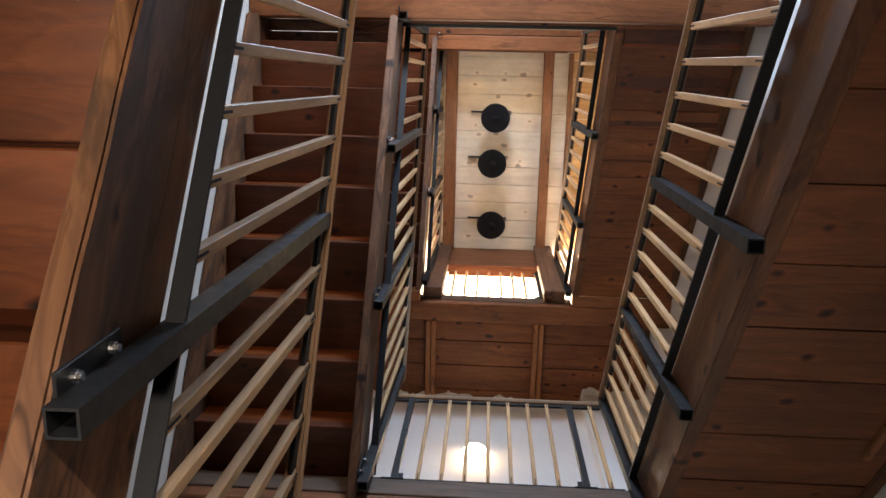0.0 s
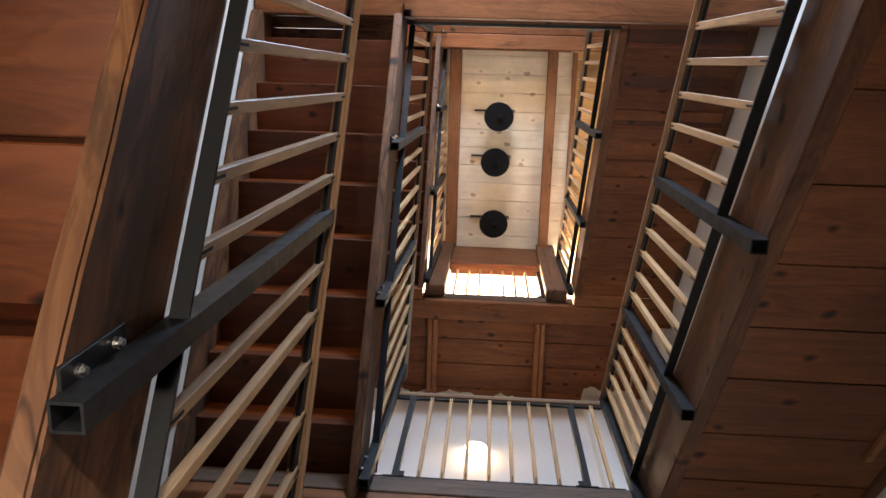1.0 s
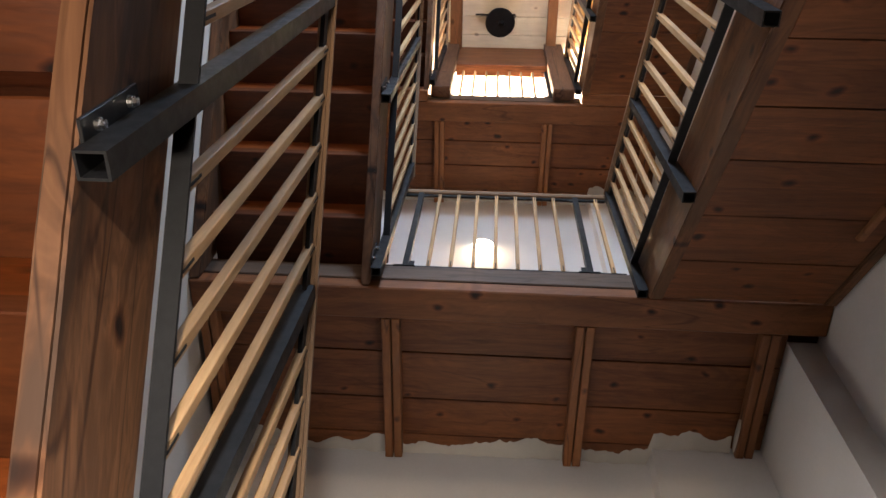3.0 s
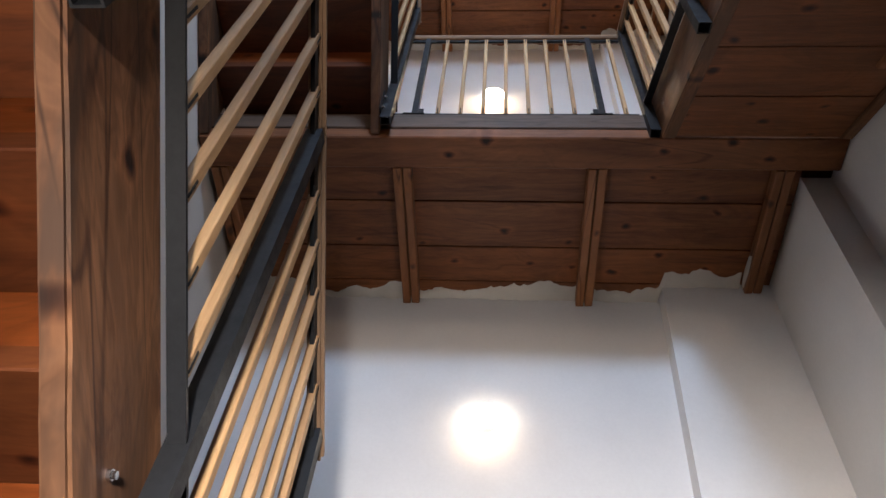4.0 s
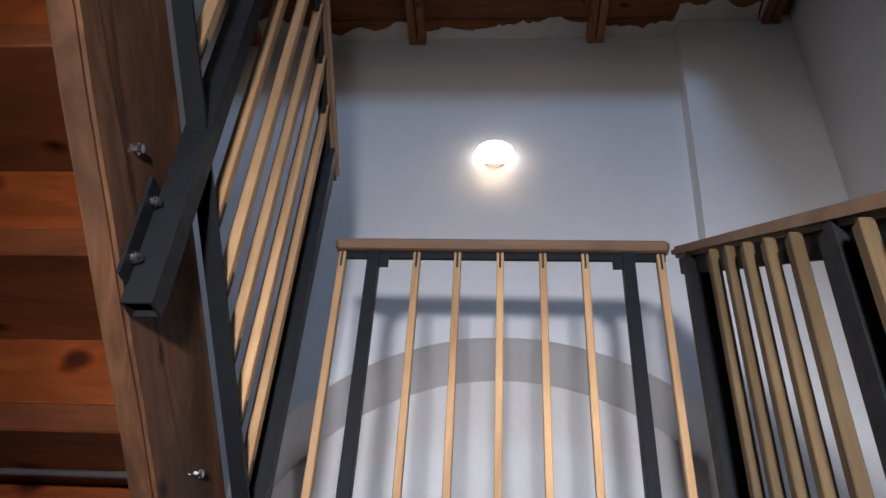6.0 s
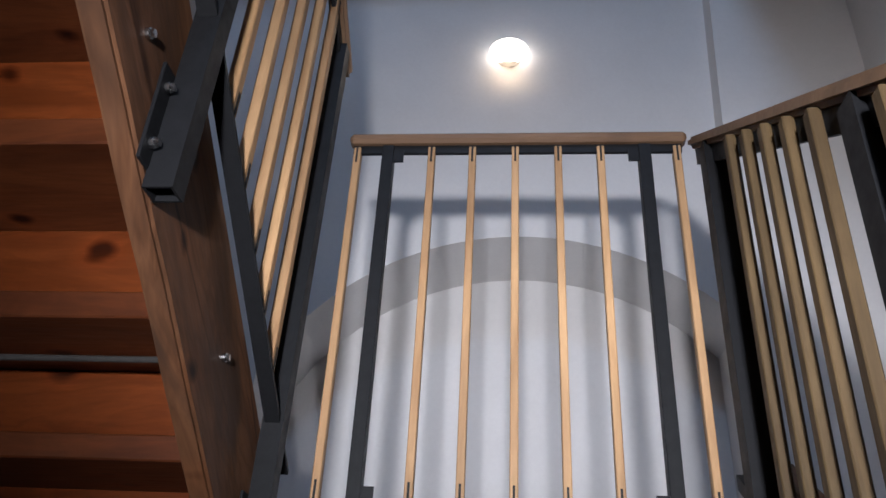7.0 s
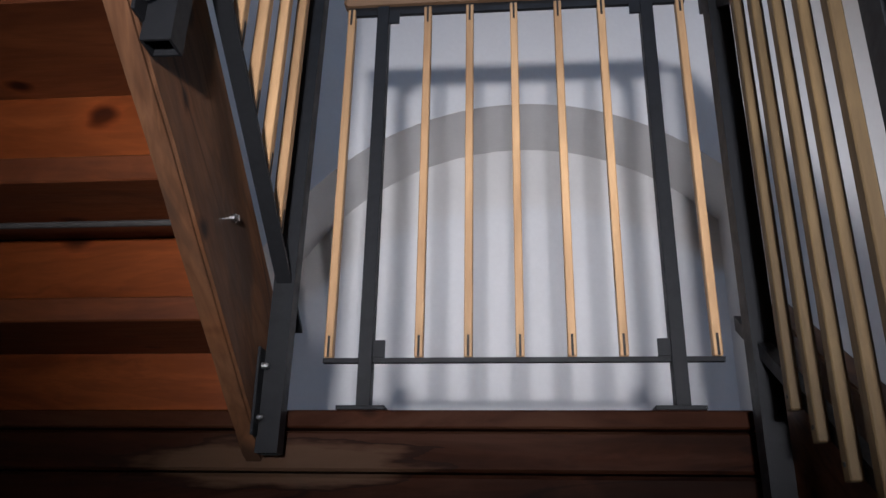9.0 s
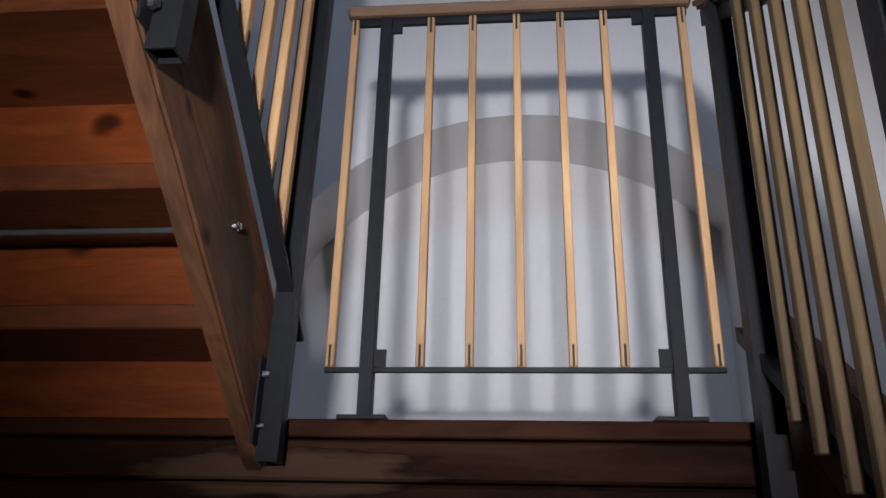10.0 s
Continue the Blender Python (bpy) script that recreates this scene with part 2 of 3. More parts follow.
M_FLOOR = plaster("floor_stone", (0.16, 0.14, 0.12), 0.25, 0.6)


def glowing(name, colour, strength):
    m, t, b = nodes(name, 0.3)
    b.inputs["Base Color"].default_value = (0.9, 0.9, 0.88, 1)
    b.inputs["Emission Color"].default_value = (*colour, 1)
    b.inputs["Emission Strength"].default_value = strength
    return m


M_GLOW = glowing("opal_glass", (1.0, 0.86, 0.68), 13.0)

# ---------------------------------------------------------------- mesh helpers
BASE = {}


def thing(name, base, label, category, group="", kind=""):
    ob = new(name)
    ob.empty_display_size = 0.1
    ob.location = base
    BASE[ob.name] = Vector(base)
    return tagged(ob, label, category, group, kind)


def leaned(bm, z0, z1, dx, dy):
    """Shears a mesh sideways between two heights."""
    for v in bm.verts:
        k = (v.co.z - z0) / (z1 - z0)
        v.co.x += dx * k
        v.co.y += dy * k
    return bm


def part(name, bm, material, parent=None, label=""):
    """Links a bmesh given in world metres as one mesh object under its thing or part."""
    base = BASE[parent.name] if parent else Vector((0, 0, 0))
    bmesh.ops.translate(bm, verts=bm.verts, vec=-base)
    me = bpy.data.meshes.new(name)
    bm.to_mesh(me)
    bm.free()
    me.materials.append(material)
    ob = new(name, me)
    if parent:
        ob.parent = parent
    BASE[ob.name] = base
    return tagged(ob, label) if label else ob


def setting(name, bm, material, label, category):
    return tagged(part(name, bm, material), label, category, kind="structure")


def box(x0, x1, y0, y1, z0, z1, bev=0.0, bm=None):
    bm = bm or bmesh.new()
    vs = [bm.verts.new((x, y, z)) for z in (z0, z1) for y in (y0, y1) for x in (x0, x1)]
    fs = [bm.faces.new([vs[i] for i in f]) for f in ((0, 2, 3, 1), (4, 5, 7, 6), (0, 1, 5, 4), (2, 6, 7, 3), (0, 4, 6, 2), (1, 3, 7, 5))]
    if bev:
        es = {e for f in fs for e in f.edges}
        bmesh.ops.bevel(bm, geom=list(es), offset=bev, segments=1, affect="EDGES")
    return bm


def prism(profile, x0, x1, bev=0.0, bm=None):
    """A solid from a profile of (y, z) corners, from x0 to x1."""
    bm = bm or bmesh.new()
    a = [bm.verts.new((x0, y, z)) for y, z in profile]
    b = [bm.verts.new((x1, y, z)) for y, z in profile]
    n = len(profile)
    fs = [bm.faces.new(a), bm.faces.new(b[::-1])]
    for i in range(n):
        j = (i + 1) % n
        fs.append(bm.faces.new((a[j], a[i], b[i], b[j])))
    bmesh.ops.recalc_face_normals(bm, faces=fs)
    if bev:
        es = {e for f in fs for e in f.edges if e.calc_face_angle(0.0) > 0.35}
        bmesh.ops.bevel(bm, geom=list(es), offset=bev, segments=2, affect="EDGES")
    return bm


def sloped(y0, z0, y1, z1, low, high, x0, x1, bev=0.0, steps=1):
    """A bar along the slope from (y0, z0) to (y1, z1), with plumb ends, low under and high over that line."""
    p = [(y0 + (y1 - y0) * i / steps, z0 + (z1 - z0) * i / steps + low) for i in range(steps + 1)]
    q = [(y1 + (y0 - y1) * i / steps, z1 + (z0 - z1) * i / steps + high) for i in range(steps + 1)]
    return prism(p + q, x0, x1, bev)


def rod(a, b, r, seg=10, bm=None, cap=True):
    bm = bm or bmesh.new()
    a, b = Vector(a), Vector(b)
    m = Matrix.Translation((a + b) / 2) @ (b - a).to_track_quat("Z", "Y").to_matrix().to_4x4()
    bmesh.ops.create_cone(bm, cap_ends=cap, segments=seg, radius1=r, radius2=r, depth=(b - a).length, matrix=m)
    return bm


def tube(x0, x1, y0, y1, z0, z1, wall=0.004):
    """A square steel tube, open at its foot."""
    bm = bmesh.new()

    def ring(d, z):
        return [bm.verts.new(p) for p in ((x0 + d, y0 + d, z), (x1 - d, y0 + d, z), (x1 - d, y1 - d, z), (x0 + d, y1 - d, z))]
    rings = [ring(wall, z0 + 0.25), ring(wall, z0), ring(0, z0), ring(0, z1)]
    for r, s in zip(rings, rings[1:]):
        for i in range(4):
            bm.faces.new((r[i], r[(i + 1) % 4], s[(i + 1) % 4], s[i]))
    bm.faces.new(rings[0][::-1])
    bm.faces.new(rings[-1])
    bmesh.ops.recalc_face_normals(bm, faces=bm.faces)
    return bm


# ---------------------------------------------------------------- walls, niche, floor, ceiling
XA0, XA1, AX, AR, AT = -1.0, 0.80, -0.07, 1.05, 2.90     # arch: sides, middle, radius, crown


def arch_z(x):
    return AT - AR + math.sqrt(AR * AR - (x - AX) ** 2)


bm = box(XL - 0.3, XA0, YW, YW + 0.36, 0.0, 9.9)
prof = ((0.0, 0.70), (3.2, 0.70), (4.63, 0.755), (9.9, 0.755))
for (za, xa), (zb, xb) in zip(prof, prof[1:]):
    vs = [bm.verts.new(p) for y in (YP, YW + 0.36) for p in ((xa, y, za), (XR2 + 0.4, y, za), (XR2 + 0.4, y, zb), (xb, y, zb))]
    for f in ((0, 1, 2, 3), (5, 4, 7, 6), (4, 0, 3, 7)):
        bm.faces.new([vs[k] for k in f])
box(XA0, XA1, YW, YW + 0.36, 0.0, L1 - 0.2, bm=bm)
steps = 40
for i in range(steps):
    xa, xb = XA0 + (XA1 - XA0) * i / steps, XA0 + (XA1 - XA0) * (i + 1) / steps
    vs = [bm.verts.new(p) for y in (YW, YW + 0.36) for p in ((xa, y, arch_z(xa)), (xb, y, arch_z(xb)), (xb, y, 9.9), (xa, y, 9.9))]
    for f in ((0, 1, 2, 3), (5, 4, 7, 6), (0, 4, 5, 1)):
        bm.faces.new([vs[k] for k in f])
box(XA0 - 0.2, XA1 + 0.2, YW + 0.36, YW + 0.5, 0.9, 3.3, bm=bm)
bmesh.ops.recalc_face_normals(bm, faces=bm.faces)
setting("wall_north", bm, M_WALL, "white plastered stairwell wall with an arched niche", "wall")
bm = box(XR, XR + 0.3, YB - 0.3, 1.74, 0.0, 9.9)
box(XR2, XR + 0.3, 1.74, YP + 0.1, 0.0, 9.9, bm=bm)
setting("wall_east", bm, M_WALL, "white plastered side wall with a shallow projection", "wall")
setting("wall_west", box(XL - 0.3, XL, YB - 0.3, YW + 0.2, 0.0, 9.9), M_WALL_DIM, "whitish plastered side wall beside the stairs, dimmed in its tone", "wall")
bm = bmesh.new()
zs = 0.0
for zw in (5.58, 8.38):
    box(XL, XR, YB - 0.3, YB, zs, zw, bm=bm)
    box(XL, -0.36, YB - 0.3, YB, zw, zw + 0.48, bm=bm)
    box(0.16, XR, YB - 0.3, YB, zw, zw + 0.48, bm=bm)
    zs = zw + 0.48
box(XL, XR, YB - 0.3, YB, zs, 9.9, bm=bm)
setting("wall_south", bm, M_WALL_DIM, "plastered wall with small windows, toned darker to cut bounce", "wall")
setting("floor", box(XL - 0.3, XR + 0.3, YB - 0.3, YW + 0.5, -0.12, 0.0), M_FLOOR, "worn grey stone floor", "floor")

# ---------------------------------------------------------------- landings


def far_landing(zf, xb, first=False, dy=0.0):
    """A landing at the far wall: edge plank, beam, joists, boarded soffit and floor boards."""
    YE = 1.50 + dy
    ob = thing("landing", (0, YE, zf - 0.2), "old pine landing on a beam with joists and boards" if first else "pine landing with exposed joists and boarded soffit", "landing", "stair landings")
    dark = M_OLD_SHADED if first else M_BEAM
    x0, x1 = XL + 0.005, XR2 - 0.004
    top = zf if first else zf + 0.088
    part("edge_plank", box(XL + 0.006, xb, YE - 0.012 if first else YE - 0.004, YE + 0.09, zf - 0.042, top - 0.006, 0.004), M_OLD_SHADED if first else M_GREY, ob)
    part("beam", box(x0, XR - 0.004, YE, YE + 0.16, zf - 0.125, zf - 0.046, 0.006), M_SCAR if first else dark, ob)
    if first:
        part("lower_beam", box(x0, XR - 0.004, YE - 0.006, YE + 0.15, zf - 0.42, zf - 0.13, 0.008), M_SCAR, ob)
    if not first:
        for xj in (-1.36, -0.514, 0.368, 1.185):
            yj = YP - 0.004 if xj > 0.8 else YW - 0.004
            bm = box(xj - 0.042, xj - 0.003, YE + 0.162, yj, zf - 0.125, zf - 0.062, 0.004)
            box(xj + 0.003, xj + 0.042, YE + 0.162, yj, zf - 0.123, zf - 0.062, 0.004, bm)
            part("joist", bm, M_JOIST, ob)
    edges = (YE + 0.163, 1.88 + dy * 0.6, 2.15, YP - 0.004)
    for ya, yb in zip(edges, edges[1:]):
        part("soffit_board", box(x0, x1, ya + 0.003, yb - 0.003, zf - 0.060, zf - 0.036, 0.003), M_BOARD, ob)
    part("soffit_board", box(x0, 0.752, YP - 0.002, YW - 0.004, zf - 0.060, zf - 0.036, 0.003), M_BOARD, ob)
    # strip in the near-black timber, its shade put into the colour
    part("soffit_board", box(x1 + 0.002, XR - 0.005, YE + 0.163, 1.736, zf - 0.060, zf - 0.036, 0.003), M_OLD_SHADED, ob)
    for i in range(6):
        w = (YP + 0.075 - YE - 0.092) / 6
        ya, yb = YE + 0.092 + i * w, YE + 0.092 + (i + 1) * w
        part("floor_board", box(x0, x1, ya, yb - 0.003, top - 0.034, top, 0.002), M_BOARD, ob)
    if dy:
        for xa, xb in ((XL + 0.006, -0.61), (0.63, XR - 0.005)):
            part("edge_board", box(xa, xb, YE - dy - 0.003, YE - 0.006, zf - 0.125, zf - 0.050, 0.003), M_BEAM, ob)
    return ob


def near_landing(zf, dy=0.0):
    YN = -0.56 + dy
    ob = thing("landing", (0, YN, zf - 0.2), "pine landing with a boarded soffit at the near wall", "landing", "stair landings")
    part("beam", box(XL + 0.005, XR - 0.004, YN - 0.13, YN, zf - 0.24, zf - 0.046, 0.006), M_BEAM, ob)
    part("edge_plank", box(-0.60, 0.63, YN - 0.09, YN + 0.012, zf - 0.042, zf - 0.006, 0.004), M_BEAM, ob)
    for ya, yb in ((YN + 0.001, -0.475), (-0.470, -0.362)):
        part("landing_board", box(XL + 0.006, -0.648, ya, yb, zf - 0.050, zf - 0.001, 0.003), M_ROUGH, ob)
    n = 5
    w = (YN - 0.135 - YB - 0.004) / n
    for i in range(n):
        ya = YB + 0.004 + i * w
        part("soffit_board", box(XL + 0.005, XR - 0.004, ya, ya + w - 0.006, zf - 0.10, zf - 0.06, 0.004), M_BOARD, ob)
        part("floor_board", box(XL + 0.005, XR - 0.004, ya, ya + w - 0.003, zf - 0.034, zf, 0.002), M_BOARD, ob)
    return ob


far_landing(L1, 0.36, True)
far_landing(L2, 0.63)
far_landing(L3, 0.63, False, 0.09)
for z, dy in ((N1, 0.0), (N2, 0.02), (N3, 0.12)):
    near_landing(z, dy)

# ---------------------------------------------------------------- flights


def flight(zlow, zhigh, xin, xout, left, label):
    """Closed flight of nine rises. Left ones climb away from the far landing, right ones towards it."""
    d = 1 if xout > xin else -1
    ob = thing("stair_flight", ((xin + xout) / 2, (YE + YN) / 2, zlow), label, "stairs", "stair flights")
    rise = (zhigh - zlow) / 9
    mat = M_STRL if left else M_STRR
    if left:
        go, ys, sgn = 0.242, 1.555, -1
    else:
        go, ys, sgn = 0.2535, YN - 0.14, 1
    xs = xin + d * (0.043 if left else 0.055)
    xa, xb = min(xs, xout), max(xs, xout)
    if left:
        za, yy0, yy1 = zlow, YE - 0.004, YN + 0.004
        prof = [(yy0, za - 0.114), (yy1, za - 0.114 + 0.69 * (yy0 - yy1)), (yy1, za + 0.200 + 0.705 * (yy0 - yy1)), (yy0, za + 0.200)]
        worn = [(yy0 + (yy1 - yy0) * i / 28, za - 0.114 - 0.69 * (yy1 - yy0) * i / 28 + 0.006 * noise.noise((i * 0.55, zlow, 0.0)) + 0.003 * noise.noise((i * 1.7, zlow, 4.0))) for i in range(29)]
        part("stringer", prism(worn + prof[2:], min(xin, xs), max(xin, xs), 0.006), mat, ob)
        part("stringer", prism(prof, min(xout, xout - d * 0.05), max(xout, xout - d * 0.05), 0.005), mat, ob)
    else:
        zt = zhigh
        m = 0.655
        yy0, yy1 = (YE - 0.004, YN + 0.004)
        prof = [(yy0, zt - 0.138), (yy1, zt - 0.138 - m * (yy0 - yy1)), (yy1, zt + 0.210 - 0.668 * (yy0 - yy1)), (yy0, zt + 0.210)]
        part("stringer", prism(prof, min(xin, xs), max(xin, xs), 0.005), mat, ob)
        part("stringer", prism(prof, min(xout, xout - d * 0.05), max(xout, xout - d * 0.05), 0.005), mat, ob)
    xa, xb = xa + 0.001, xb - 0.051 if d > 0 else xb - 0.001
    if d < 0:
        xa = xout + 0.051
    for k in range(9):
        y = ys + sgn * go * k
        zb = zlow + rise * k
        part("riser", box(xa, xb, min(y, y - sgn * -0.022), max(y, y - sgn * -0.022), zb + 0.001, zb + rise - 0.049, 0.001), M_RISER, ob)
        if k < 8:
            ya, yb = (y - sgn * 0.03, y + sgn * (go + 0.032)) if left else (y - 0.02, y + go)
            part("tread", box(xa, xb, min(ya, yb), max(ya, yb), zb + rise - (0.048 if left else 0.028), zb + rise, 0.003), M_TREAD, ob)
    if not left:
        rng = random.Random(int(zlow * 100))
        edges = (YN + 0.008, -0.270, -0.040, 0.200, 0.43, 0.650, 0.93, 1.21, YE - 0.008)
        if zlow > N1 + 1:
            edges = edges[::2]
        for y, yb in zip(edges, edges[1:]):
            za, zb = zhigh - 0.138 - 0.655 * (YE - y), zhigh - 0.138 - 0.655 * (YE - yb + 0.004)
            up = 0.012 + rng.uniform(0, 0.007)
            part("soffit_board", prism([(y, za + up), (yb - 0.004, zb + up), (yb - 0.004, zb + up + 0.018), (y, za + up + 0.018)], xa, xb, 0.002), M_BOARD, ob)
    return ob


TXT = "red-brown pine stair flight with closed risers and heavy stringers"
flight(0.06, L1, 0.40, XR - 0.004, False, TXT)
for za, zb in ((L1, N1), (L2, N2), (L3, N3)):
    flight(za, zb, -0.602, XL + 0.004, True, TXT)
for za, zb in ((N1, L2), (N2, L3)):
    flight(za, zb, 0.624, XR - 0.004, False, TXT)

# ---------------------------------------------------------------- railings


def slat_mesh(bottom, top, x, y, w=0.026, dpt=0.022):
    return box(x - dpt / 2, x + dpt / 2, y - w / 2, y + w / 2, bottom, top, 0.002)


def bolt(x, y, z, parent, d=1):
    bm = rod((x, y, z), (x + d * 0.007, y, z), 0.0085, 12)
    rod((x + d * 0.007, y, z), (x + d * 0.013, y, z), 0.0065, 6, bm)
    part("bolt", bm, M_BOLT, parent)


def flight_rail(xp, inward, foot, cap, slope_f, slope_c, posts, zpost, slats, ya, yb, label, front=False, half=0.020):
    """Steel posts on the stringer's face, a lower and an upper steel bar, a wooden handrail and upright wooden slats.
    foot and cap: heights of the lower bar and of the handrail's top at y = YE; slope: rise for each metre of y."""
    ob = thing("stair_railing", (xp, (ya + yb) / 2, foot), label, "railing", "stair railings")
    zf = lambda y: foot + slope_f * (y - YE)
    zc = lambda y: cap + slope_c * (y - YE)
    flat = 0.012 if front else 0.016
    lx, ly = (0.0, 0.0) if front else (inward * 0.012, 0.020 if inward > 0 else 0.0)
    xt = xp + lx
    xb = xp
    part("lower_bar", sloped(ya, zf(ya), yb, zf(yb), 0.0, 0.030 if front else 0.010, xb - flat, xb + flat), M_STEEL, ob)
    part("upper_bar", sloped(ya, zc(ya), yb, zc(yb), -0.082, -0.036, xt - 0.006, xt + 0.006), M_STEEL, ob)
    part("handrail", sloped(ya, zc(ya), yb, zc(yb), -0.035, 0.0, xt - 0.024, xt + 0.024, 0.009), M_RAIL, ob)
    for y, z in zip(posts, zpost):
        p = part("post", leaned(tube(xp - 0.022, xp + 0.022, y - half, y + half, z, zc(y + ly) - 0.037), zf(y), zc(y), lx, ly), M_STEEL, ob)
        if inward < 0:
            continue
        part("plate", box(min(xp - inward * 0.023, xp - inward * 0.029), max(xp - inward * 0.023, xp - inward * 0.029), y - 0.055, y + 0.021, z + 0.03, z + 0.20, 0.001), M_STEEL, p)
        for dz in (0.065, 0.165):
            bolt(xp - inward * 0.022, y - 0.038, z + dz, p, inward)
    for y in slats:
        if front:
            xs, zb, zt = xp + inward * 0.022, zf(y) - 0.006, zc(y) - 0.038
        else:
            xs, zb, zt = xp, zf(y) + 0.021, zc(y) - 0.050
        s = part("slat", leaned(slat_mesh(zb, zt, xs, y, 0.023 if front else 0.024, 0.019 if front else 0.022), zb, zt, lx, ly), M_SLAT_SHADED if front else M_SLAT, ob)
        xf = xs + inward * (0.0100 if front else 0.0115)
        if front:
            part("dowel", rod((xf - inward * 0.002, y, zb + 0.022), (xf + inward * 0.0006, y, zb + 0.022), 0.0035, 10), M_DARK, s)
            continue
        for z in (zb + 0.002, zt - 0.05):
            part("slot", leaned(box(min(xf, xf + inward * 0.001), max(xf, xf + inward * 0.001), y - 0.0028, y + 0.0028, z, z + 0.048), zb, zt, lx, ly), M_DARK, s)
    return ob


RTXT = "grey steel stair railing with pale larch slats and wooden handrail"
for za in (L1, L2, L3):
    py = [1.44, 0.790, 0.116, -0.55]
    sl = [-0.439 + 0.1125 * k for k in range(5)] + [0.238 + 0.1135 * k for k in range(5)] + [0.915 + 0.1055 * k for k in range(5)]
    flight_rail(-0.573, 1, za + 0.186, za + 1.295, -0.695, -0.70, py, [za - 0.10 + 0.467 * k for k in range(4)], sl, YE + 0.03, YN, RTXT)
for za in (L2, L3):
    py = [1.480, 0.820, 0.132, -0.56]
    sl = [py[k] + (py[k + 1] - py[k]) / 6 * j for k in range(3) for j in range(1, 6)]
    flight_rail(0.592, -1, za + 0.152, za + 1.04, 0.65, 0.66, py, [za - 0.12 - 0.478 * k for k in range(4)], sl, YE + 0.0, YN, RTXT)
py = [1.385, 0.733, 0.195]
sl = [1.186 - 0.0905 * j for j in range(5)] + [0.640 - 0.0905 * j for j in range(5)] + [0.105, 0.015]
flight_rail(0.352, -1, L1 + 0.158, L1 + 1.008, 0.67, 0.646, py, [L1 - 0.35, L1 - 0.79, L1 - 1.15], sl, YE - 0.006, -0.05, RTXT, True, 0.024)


def landing_rail(zf, x0, x1, h, posts, slats, foot=0.0, dy=0.0):
    YE = 1.50 + dy
    ob = thing("landing_railing", ((x0 + x1) / 2, YE, zf), "grey steel landing railing with pale larch slats and handrail", "railing", "landing railings")
    part("handrail", box(x0 - 0.01, x1 + 0.012, YE - 0.012, YE + 0.034, zf + h - 0.030, zf + h, 0.009), M_RAILX, ob)
    part("upper_bar", box(x0, x1, YE + 0.006, YE + 0.016, zf + h - 0.054, zf + h - 0.031), M_STEEL, ob)
    part("lower_bar", box(x0, x1, YE + 0.004, YE + 0.018, zf + 0.094, zf + 0.104), M_STEEL, ob)
    for x in posts:
        p = part("post", box(x - 0.0145, x + 0.0145, YE - 0.006, YE + 0.026, zf + foot - 0.004, zf + h - 0.037, 0.001), M_STEEL, ob)
        s = 1 if x < (x0 + x1) / 2 else -1
        for z in (zf + 0.104, zf + h - 0.085):
            part("bracket", box(min(x + s * 0.0147, x + s * 0.040), max(x + s * 0.0147, x + s * 0.040), YE - 0.002, YE + 0.004, z, z + 0.036), M_STEEL, p)
        part("base_plate", box(x - 0.055, x + 0.045, YE - 0.008, YE + 0.05, zf + foot - 0.005, zf + foot + 0.004, 0.001), M_STEEL, p)
    for x in slats:
        s = part("slat", box(x - 0.009, x + 0.009, YE, YE + 0.024, zf + 0.1045, zf + h - 0.038, 0.002), M_SLAT, ob)
        for z in (zf + 0.105, zf + h - 0.085):
            part("slot", box(x - 0.0025, x + 0.0025, YE - 0.0012, YE - 0.0002, z, z + 0.046), M_DARK, s)
    return ob


landing_rail(L1, -0.501, 0.318, 1.025, (-0.410, 0.226), [-0.49, -0.300, -0.197, -0.090, 0.016, 0.120, 0.305])
for z, dy in ((L2, 0.0), (L3, 0.09)):
    landing_rail(z, -0.585, 0.56, 1.0, (-0.467, 0.393), [-0.572] + [-0.362 + 0.1055 * i for i in range(7)] + [0.505], 0.088, dy)
for z in (N2, N3):
    ob = thing("landing_railing", (0, YN, z), "grey steel railing along the near landing's edge", "railing", "landing railings")
    part("lower_bar", box(-0.60, 0.60, YN + 0.034, YN + 0.052, z - 0.07, z - 0.03), M_STEEL, ob)
    part("handrail", box(-0.56, 0.60, YN - 0.03, YN + 0.012, z + 0.97, z + 1.0, 0.006), M_RAILX, ob)
    for x in (-0.40, 0.42):
        part("post", box(x - 0.016, x + 0.016, YN - 0.022, YN + 0.010, z, z + 0.968, 0.001), M_STEEL, ob)

# ---------------------------------------------------------------- attic floor: ceiling, beams, posts
bm = bmesh.new()
n = 17
for i in range(n):
    ya = YN + (YW - YN) * i / n
    box(XL, XR, ya, ya + (YW - YN) / n - 0.004, 9.50, 9.53, 0.003, bm)
box(XL, XR, YB, YW, 9.531, 9.70, bm=bm)
setting("ceiling", bm, M_CEIL, "pale spruce board ceiling over the stairwell", "ceiling")
for x0, x1 in ((-0.525, -0.410), (0.418, 0.512)):
    tagged(part("ceiling_beam", box(x0, x1, YN + 0.124, YE + 0.026, 9.40, 9.499, 0.006), M_BEAMY), "brown planed ceiling beam under pale boards", "beam", "ceiling beams", "structure")
tagged(part("header_beam", box(-0.43, 0.40, YE + 0.03, YE + 0.14, 8.80, 9.499, 0.006), M_BEAM), "red-brown header beam between two posts", "beam", kind="structure")
for x0, x1 in ((-0.590, -0.432), (0.402, 0.575)):
    tagged(part("timber_post", box(x0, x1, YE - 0.02, YE + 0.074, L3 - 0.05, 9.499, 0.008), M_POST), "dark weathered timber post at the top landing", "post", "attic posts", "structure")


